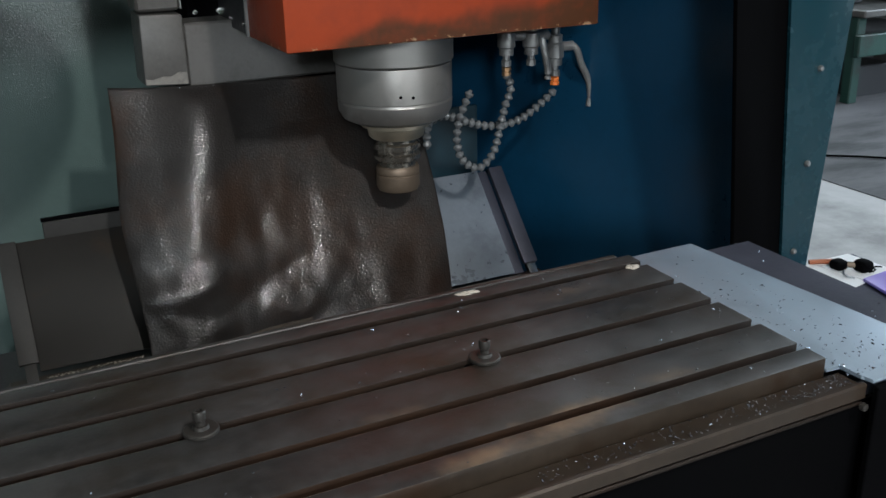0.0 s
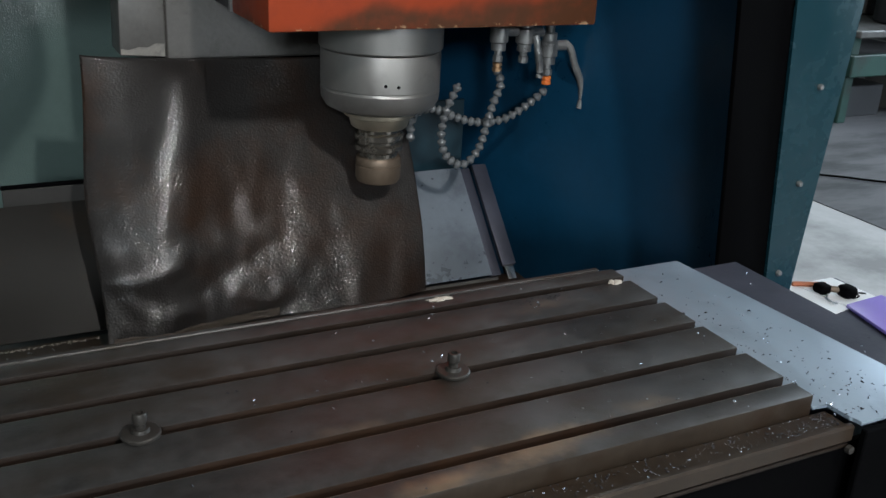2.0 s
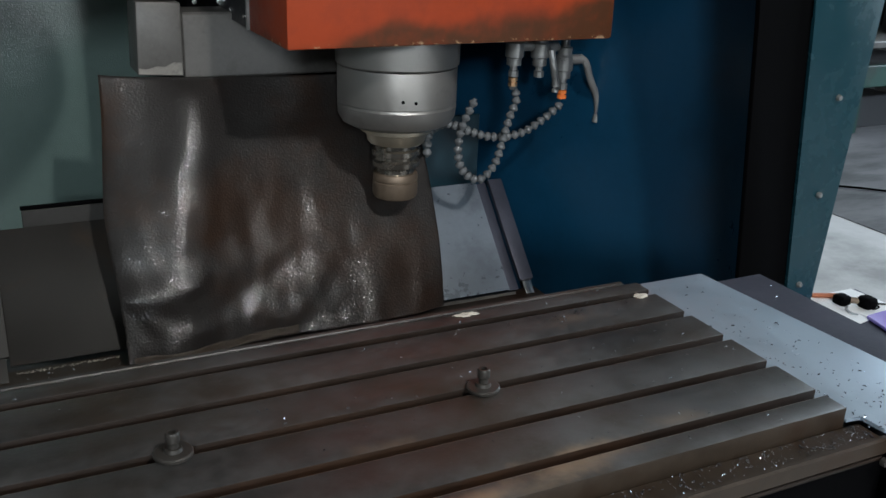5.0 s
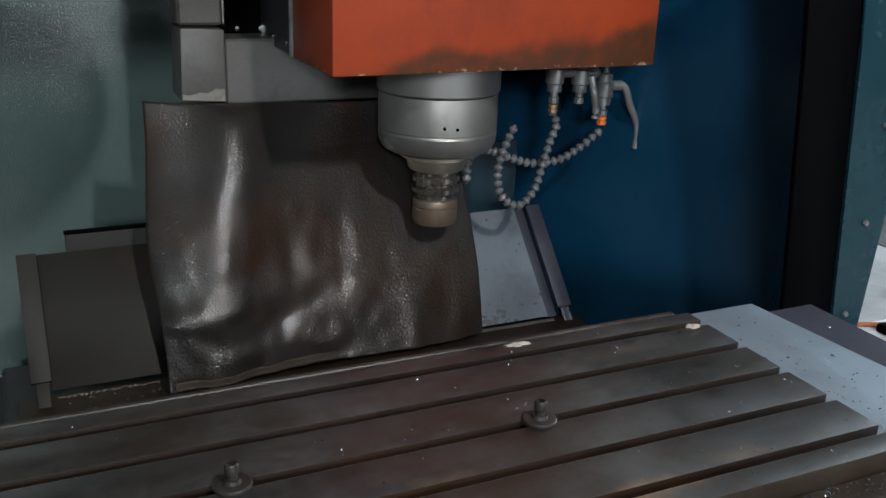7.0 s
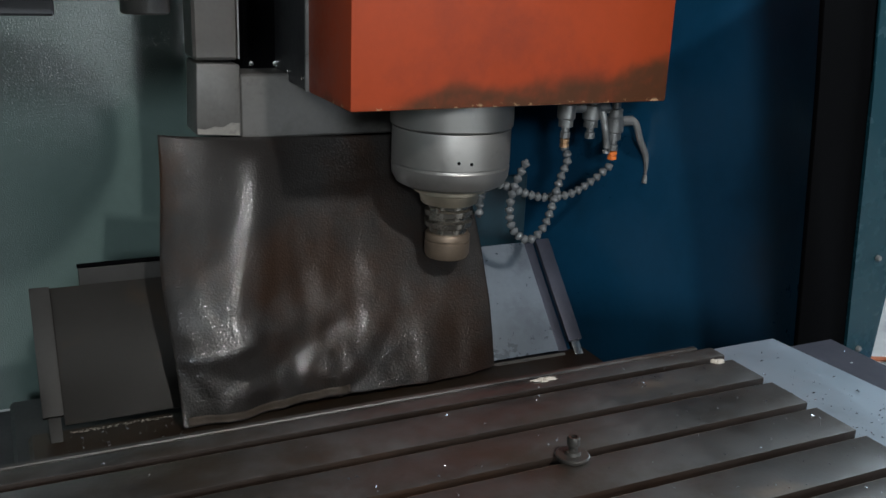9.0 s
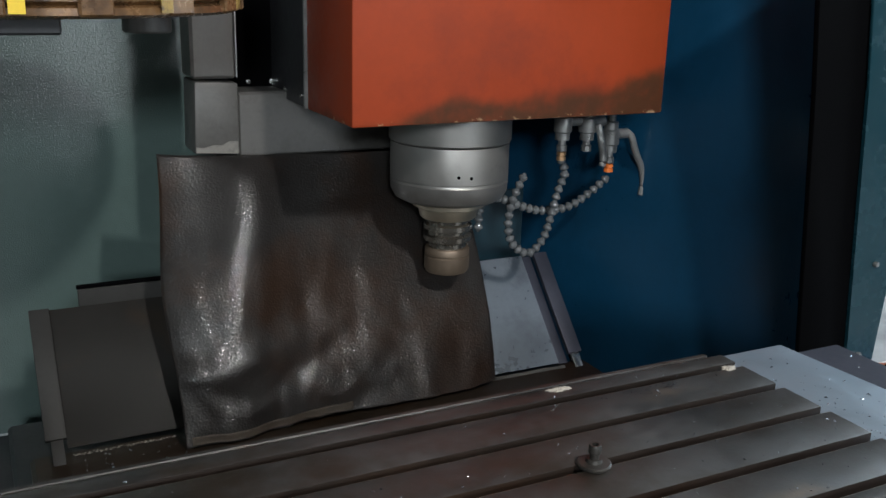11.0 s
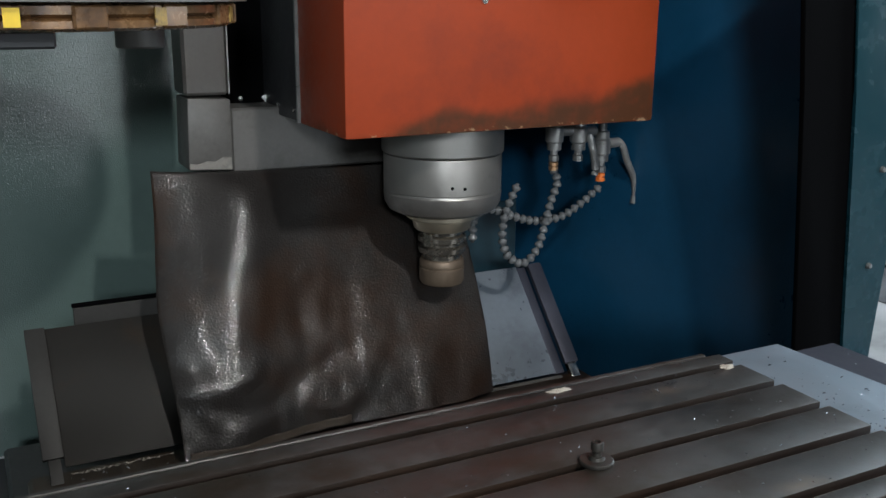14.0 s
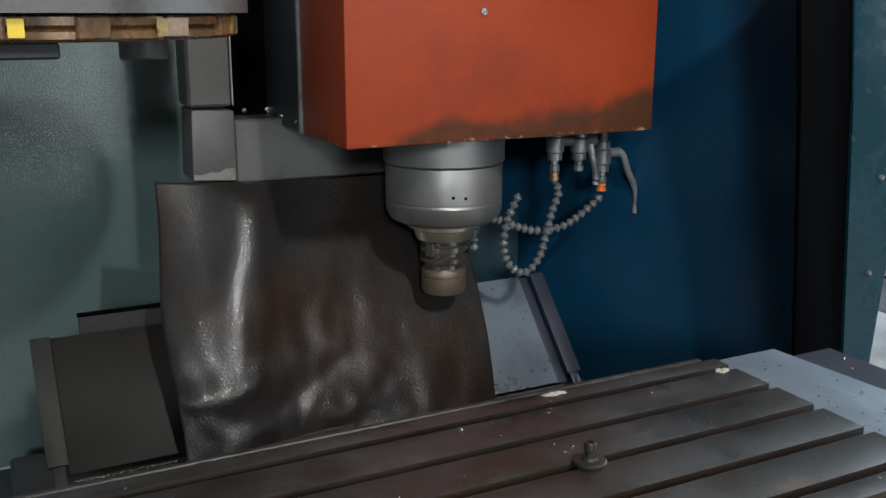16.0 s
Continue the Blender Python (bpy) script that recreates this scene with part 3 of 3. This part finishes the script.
bm = lathe([(0.045, 0.838), (0.059, 0.836), (0.0625, 0.830), (0.0625, 0.818), (0.060, 0.816), (0.060, 0.813), (0.063, 0.811), (0.063, 0.776), (0.058, 0.766), (0.02, 0.765)], (CX, CY, 0), 48)
part("collet_nut", bm, M_NUT, tool, "dull brown-grey collet nut", k=K_HEAD)

# ---- coolant valves and segmented hoses ----
HYY = 1.25


def bead(r=0.0130, h=0.024):
    return lathe([(0.42 * r, -h * 0.62), (0.50 * r, -h * 0.34), (0.98 * r, -h * 0.26), (1.05 * r, -h * 0.05), (0.92 * r, h * 0.14), (0.62 * r, h * 0.30), (0.5 * r, h * 0.5)], (0, 0, 0), 12)


BEAD = finish(bead(), "segment", M_HOSE, True, Matrix.Scale(0.8 * HEAD_SCALE, 4))


def hose(path, label):
    pts = spline(path, 0.023)
    ob = empty("coolant_hose", path[0], label, "hose", "segmented coolant hoses", k=K_HEAD)
    for i, p in enumerate(pts):
        d = (pts[min(i + 1, len(pts) - 1)] - pts[max(i - 1, 0)]).normalized()
        s = new("segment", BEAD)
        s.parent = ob
        s.matrix_basis = Matrix.Translation(0.8 * HEAD_SCALE * (p - Vector(path[0]))) @ d.to_track_quat("-Z", "Y").to_matrix().to_4x4()
    return ob


def valve(x, z0, long, fit_mat):
    ob = empty("ball_valve", (x, HYY, 1.22), "nickel plated ball valve with a steel lever", "valve", "coolant valves", k=K_HEAD)
    c = (x, HYY, z0)
    part("body", lathe([(0.013, 1.2235 - z0), (0.013, 0.045), (0.021, 0.043), (0.021, 0.022), (0.026, 0.016), (0.026, -0.022), (0.021, -0.026), (0.021, -0.046), (0.012, -0.048)], c, 20), M_VALVE, ob, k=K_HEAD)
    part("nipple", lathe([(0.011, -0.0485), (0.011, -0.060), (0.015, -0.062), (0.015, -0.078), (0.010, -0.080)], c, 8), M_VALVE, ob, k=K_HEAD)
    if fit_mat:
        part("fitting", lathe([(0.010, -0.0805), (0.014, -0.082), (0.014, -0.090), (0.010, -0.091), (0.010, -0.094), (0.014, -0.095), (0.014, -0.105), (0.009, -0.107)], c, 8), fit_mat, ob, "coloured plastic fitting", k=K_HEAD)
    part("stem", lathe([(0.015, 0.0), (0.015, 0.034), (0.010, 0.038)], sides=12, m=Matrix.Translation((x + 0.022, HYY, z0 + 0.006)) @ pose(0, 0, 0, 0, 90)), M_VALVE, ob, k=K_HEAD)
    if long:
        pts = [(x + 0.052, HYY, z0 + 0.014), (x + 0.072, HYY - 0.006, z0 - 0.005), (x + 0.088, HYY - 0.010, z0 - 0.05), (x + 0.116, HYY - 0.012, z0 - 0.105), (x + 0.122, HYY - 0.014, z0 - 0.15), (x + 0.118, HYY - 0.014, z0 - 0.185)]
    else:
        pts = [(x + 0.022, HYY - 0.024, z0 + 0.0), (x + 0.026, HYY - 0.034, z0 - 0.04), (x + 0.036, HYY - 0.036, z0 - 0.09), (x + 0.036, HYY - 0.036, z0 - 0.125)]
    if long or not fit_mat:
        part("lever", tube(spline(pts, 0.008), 0.0105, 10), M_VALVE, ob, "bent steel lever", k=K_HEAD)
    return ob


valve(0.300, 1.165, False, M_COPPER)
valve(0.384, 1.160, False, None)
valve(0.468, 1.120, True, M_ORANGE)
hose([(0.301, HYY, 1.060), (0.316, HYY, 1.022), (0.296, HYY, 0.967), (0.278, HYY, 0.899), (0.255, HYY, 0.831), (0.208, HYY, 0.792), (0.154, HYY, 0.823), (0.135, HYY, 0.883), (0.146, HYY, 0.953), (0.181, HYY, 1.027)], "grey segmented hose bent into a hook")
hose([(0.468, HYY + 0.01, 0.990), (0.425, HYY + 0.03, 0.945), (0.355, HYY + 0.035, 0.909), (0.262, HYY + 0.035, 0.906), (0.185, HYY + 0.035, 0.929), (0.115, HYY + 0.03, 0.956), (0.062, HYY + 0.02, 0.949), (0.040, HYY, 0.932), (0.038, HYY, 0.879)], "grey segmented hose reaching towards the tool")

# ---- tool magazine ----
MX, MY, MR = -1.10, 1.15, 0.44
magazine = empty("tool_magazine", (MX, MY, 1.48), "brown oil-stained carousel tool magazine", "tool magazine")
part("rim", lathe([(MR - 0.06, 1.478), (MR - 0.012, 1.478), (MR, 1.484), (MR, 1.496), (MR - 0.012, 1.501), (MR, 1.507), (MR, 1.521), (MR - 0.01, 1.526), (MR - 0.06, 1.526)], (MX, MY, 0), 96), M_MAG, magazine)
part("top_plate", lathe([(MR - 0.05, 1.5275), (MR + 0.03, 1.5275), (MR + 0.03, 1.58), (MR - 0.05, 1.58)], (MX, MY, 0), 96), M_GREY, magazine, "grey cover plate")
part("pocket", lathe([(0.048, 1.428), (0.051, 1.432), (0.051, 1.474), (0.048, 1.4775)], (-0.848, 1.15, 0), 40), M_GREY, magazine, "grey tool pot")
part("bracket", box((-1.5, 0.80, 1.447), (-1.05, 1.0, 1.4775), 0.004), M_DARK, magazine)
for a, fresh in ((-93, True), (-60, False), (-27, False), (6, False)):
    c, s = math.cos(radians(a)), math.sin(radians(a))
    tag = part("number_tag", box((-0.001, -0.013, 1.487), (0.0015, 0.013, 1.518), 0.0, m=Matrix.Translation((MX + (MR + 0.006) * c, MY + (MR + 0.006) * s, 0)) @ pose(0, 0, 0, 0, 0, a)), M_YELLOW if fresh else M_OLDTAG, magazine, "yellow tag" if fresh else "oil-browned yellow tag")
for a in range(-121, 40, 22):
    c, s = math.cos(radians(a)), math.sin(radians(a))
    part("pocket_clip", box((-0.012, -0.03, 1.482), (0.006, 0.03, 1.523), 0.004, m=Matrix.Translation((MX + MR * c, MY + MR * s, 0)) @ pose(0, 0, 0, 0, 0, a)), M_MAG, magazine)

# ---- side shelf outside the enclosure, with what lies on it ----
shelf = empty("side_shelf", (1.4, 0.6, -0.225), "dark steel side shelf beside the machine", "shelf")
part("top", box((1.06, 0.25, 0.37), (1.455, 0.905, 0.395), 0.004), M_DARKSTEEL, shelf)
for x, y in ((1.10, 0.29), (1.42, 0.29), (1.10, 0.87), (1.42, 0.87)):
    part("leg", box((x - 0.02, y - 0.02, -0.225), (x + 0.02, y + 0.02, 0.3695), 0.002), M_DARKSTEEL, shelf)
thing("paper_sheet", prism([(1.15, 0.90), (1.37, 0.895), (1.425, 0.73), (1.222, 0.690), (1.14, 0.74)], 0.3955, 0.3975, 2), M_PAPER, "white paper sheet lying on the shelf", "paper")
thing("paper_sheet", prism([(1.26, 0.902), (1.43, 0.900), (1.448, 0.725), (1.30, 0.715)], 0.3980, 0.400, 2), M_PAPER, "white paper sheet lying askew on another", "paper")
clip = empty("cable_plug", (1.31, 0.79, 0.40), "black plastic plug with a thin cable", "plug")
part("body", box((1.273, 0.795, 0.4005), (1.318, 0.842, 0.432), 0.011, seg=3), M_BLACK, clip)
part("cap", box((1.324, 0.742, 0.4005), (1.374, 0.795, 0.438), 0.014, seg=3), M_BLACK, clip)
part("neck", tube([(1.305, 0.812, 0.418), (1.336, 0.778, 0.420)], 0.010), M_NUT, clip)
part("cable", tube(spline([(1.35, 0.744, 0.405), (1.385, 0.748, 0.403), (1.40, 0.775, 0.403), (1.44, 0.75, 0.403)], 0.02), 0.0025, 8), M_BLACK, clip)
part("loose_wire", tube(spline([(1.30, 0.797, 0.404), (1.272, 0.772, 0.404), (1.268, 0.742, 0.404), (1.29, 0.722, 0.404)], 0.02), 0.003, 8), M_ZINC, clip, "bare grey wire end")
thing("folder", prism([(1.282, 0.708), (1.452, 0.722), (1.452, 0.42), (1.20, 0.36)], 0.4005, 0.412, 2, 0.003), M_PURPLE, "violet plastic folder on the shelf", "folder")
thing("pencil", tube([(1.245, 0.893, 0.4085), (1.345, 0.850, 0.4085)], 0.008, 6), M_WOOD, "red-brown pencil on the papers", "pencil")

# ---- far side of the workshop ----
bench = empty("workbench", (6.6, 5.0, -0.225), "green painted workbench with grey parts below", "workbench")
part("worktop", box((5.4, 4.3, 0.50), (9.0, 5.6, 0.56), 0.01), M_GREY, bench)
part("front_beam", box((5.4, 4.32, 0.18), (9.0, 4.38, 0.36), 0.01), M_BENCHGREEN, bench, "green front beam")
for x in (5.5, 6.5, 7.6, 8.8):
    part("leg", box((x - 0.05, 4.4, -0.225), (x + 0.05, 4.5, 0.4985), 0.01), M_BENCHGREEN, bench)
part("back_board", box((5.4, 5.62, 0.56), (9.0, 5.66, 2.4), 0.005), M_BENCHGREEN, bench, "dark green back board")
random.seed(5)
for k in range(34):
    x, y, r, h = random.uniform(5.5, 8.8), random.uniform(4.45, 5.3), random.uniform(0.06, 0.19), random.uniform(0.15, 0.75)
    thing("machine_part", lathe([(r * 0.8, 0), (r, 0.01), (r, h * 0.6), (r * 0.6, h * 0.65), (r * 0.6, h)], (x, y, 0.5605), 16), random.choice((M_GREY, M_DARK, M_DARK, M_VALVE, M_BLACK, M_BENCHGREEN)), "turned metal machine part on the workbench", "machine part", "parts on the workbench")
for k in range(5):
    x = 5.7 + 0.7 * k
    thing("crate", box((x, 4.55, -0.225), (x + 0.42, 5.0, 0.05 + 0.03 * k), 0.01), (M_DARK, M_GREY, M_BLACK)[k % 3], "dark storage crate under the workbench", "crate", "crates under the workbench")
thing("floor_cable", tube(spline([(3.4, 3.75, -0.208), (4.14, 3.24, -0.208), (4.43, 3.0, -0.208), (5.3, 2.5, -0.208), (7.0, 2.2, -0.208)], 0.1), 0.008, 8), M_BLACK, "black cable lying across the workshop floor", "cable")

# ---- swarf, residue ----


def scatter(name, count, spread_fn, sizes, material, label, seed):
    rnd = random.Random(seed)
    bm = bmesh.new()
    for _ in range(count):
        x, y, z = spread_fn(rnd)
        s = rnd.uniform(*sizes)
        m = Matrix.Translation((x, y, z + 0.25 * s)) @ pose(0, 0, 0, rnd.uniform(-30, 30), rnd.uniform(-30, 30), rnd.uniform(0, 360))
        v = [bm.verts.new(m @ Vector(p)) for p in ((-s, -0.3 * s, 0), (s, -0.3 * s, 0.1 * s), (0.9 * s, 0.3 * s, 0.3 * s), (-0.8 * s, 0.35 * s, 0.2 * s), (0, 0, 0.7 * s))]
        for f in ((0, 1, 4), (1, 2, 4), (2, 3, 4), (3, 0, 4), (3, 2, 1, 0)):
            bm.faces.new([v[k] for k in f])
    return thing(name, bm, material, label, "swarf", kind="stuff")


def on_table(r):
    while True:
        x, y = -1.15 + 1.14 * math.sqrt(r.random()), r.uniform(-0.25, 0.235)
        if all(not (lip - W - 0.003 < y < lip + 0.003) for lip in LIPS):
            return x, y, TOP


def on_cover(r):
    return 0.01 + 0.155 * r.random(), 0.25 - 0.56 * math.sqrt(r.random()), 0.8802


def on_gutter(r):
    return 0.02 - 0.55 * r.random() ** 1.6, r.uniform(-0.297, -0.262), 0.8685


def near_end(r):
    return r.gauss(-0.20, 0.05), r.gauss(0.165, 0.012), TOP


def on_lower(r):
    return 0.19 + 0.12 * r.random(), r.uniform(-0.4, 0.22), 0.8595


def on_saddle(r):
    return r.uniform(-1.08, -0.6), r.uniform(1.20, 1.31), 0.3755


def on_apron_top(r):
    return r.uniform(-0.66, -0.15), 1.592 - 0.006 * r.random(), 1.066 + r.uniform(-0.012, 0.002)


def below_ramp(r):
    return r.uniform(-1.06, -0.80), 1.318 - 0.012 * r.random(), 0.384


scatter("steel_chips", 34, on_apron_top, (0.001, 0.0024), M_CHIP, "bright crumbs along the top of the apron", 12)
scatter("pale_crumbs", 120, below_ramp, (0.0015, 0.0035), M_CRUST, "pale crumbs along the foot of the way cover", 13)
scatter("steel_chips", 70, on_table, (0.001, 0.0026), M_CHIP, "bright steel chips scattered over the table", 3)
scatter("dark_chips", 70, on_table, (0.001, 0.003), M_DARKCHIP, "dark chips scattered over the table", 4)
scatter("steel_chips", 80, on_cover, (0.001, 0.0026), M_CHIP, "bright chips scattered over the sliding cover", 5)
scatter("dark_chips", 110, on_cover, (0.001, 0.0034), M_DARKCHIP, "dark chips scattered over the sliding cover", 6)
scatter("steel_chips", 190, on_gutter, (0.0007, 0.0018), M_CHIP, "bright chips lying thick in the gutter", 7)
scatter("dark_chips", 170, on_gutter, (0.001, 0.0030), M_DARKCHIP, "dark chips lying thick in the gutter", 8)
scatter("dark_chips", 45, near_end, (0.001, 0.0028), M_DARKCHIP, "small heap of dark chips on the table", 9)
scatter("steel_chips", 20, on_lower, (0.001, 0.0028), M_CHIP, "few bright chips on the lower cover", 10)
scatter("steel_chips", 60, on_saddle, (0.0015, 0.004), M_CHIP, "bright chips on the stained saddle", 11)


def residue(cx, cy, rx, ry, seed):
    """A thin, lumpy patch with a ragged outline."""
    rnd = random.Random(seed)
    bm = bmesh.new()
    mid = bm.verts.new((cx, cy, TOP + 0.003))
    rim, inner = [], []
    for k in range(26):
        a = 2 * math.pi * k / 26
        f = rnd.uniform(0.65, 1.15)
        rim.append(bm.verts.new((cx + rx * f * math.cos(a), cy + ry * f * math.sin(a), TOP + 0.0004)))
        inner.append(bm.verts.new((cx + 0.7 * rx * f * math.cos(a), cy + 0.7 * ry * f * math.sin(a), TOP + rnd.uniform(0.0012, 0.004))))
    for k in range(26):
        q = (k + 1) % 26
        bm.faces.new((rim[k], rim[q], inner[q], inner[k]))
        bm.faces.new((inner[k], inner[q], mid))
    return thing("dried_residue", bm, M_CRUST, "pale dried coolant residue on the table", "residue", "dried residue patches")


residue(-0.367, 0.226, 0.026, 0.008, 1)
residue(-0.035, 0.182, 0.016, 0.010, 2)
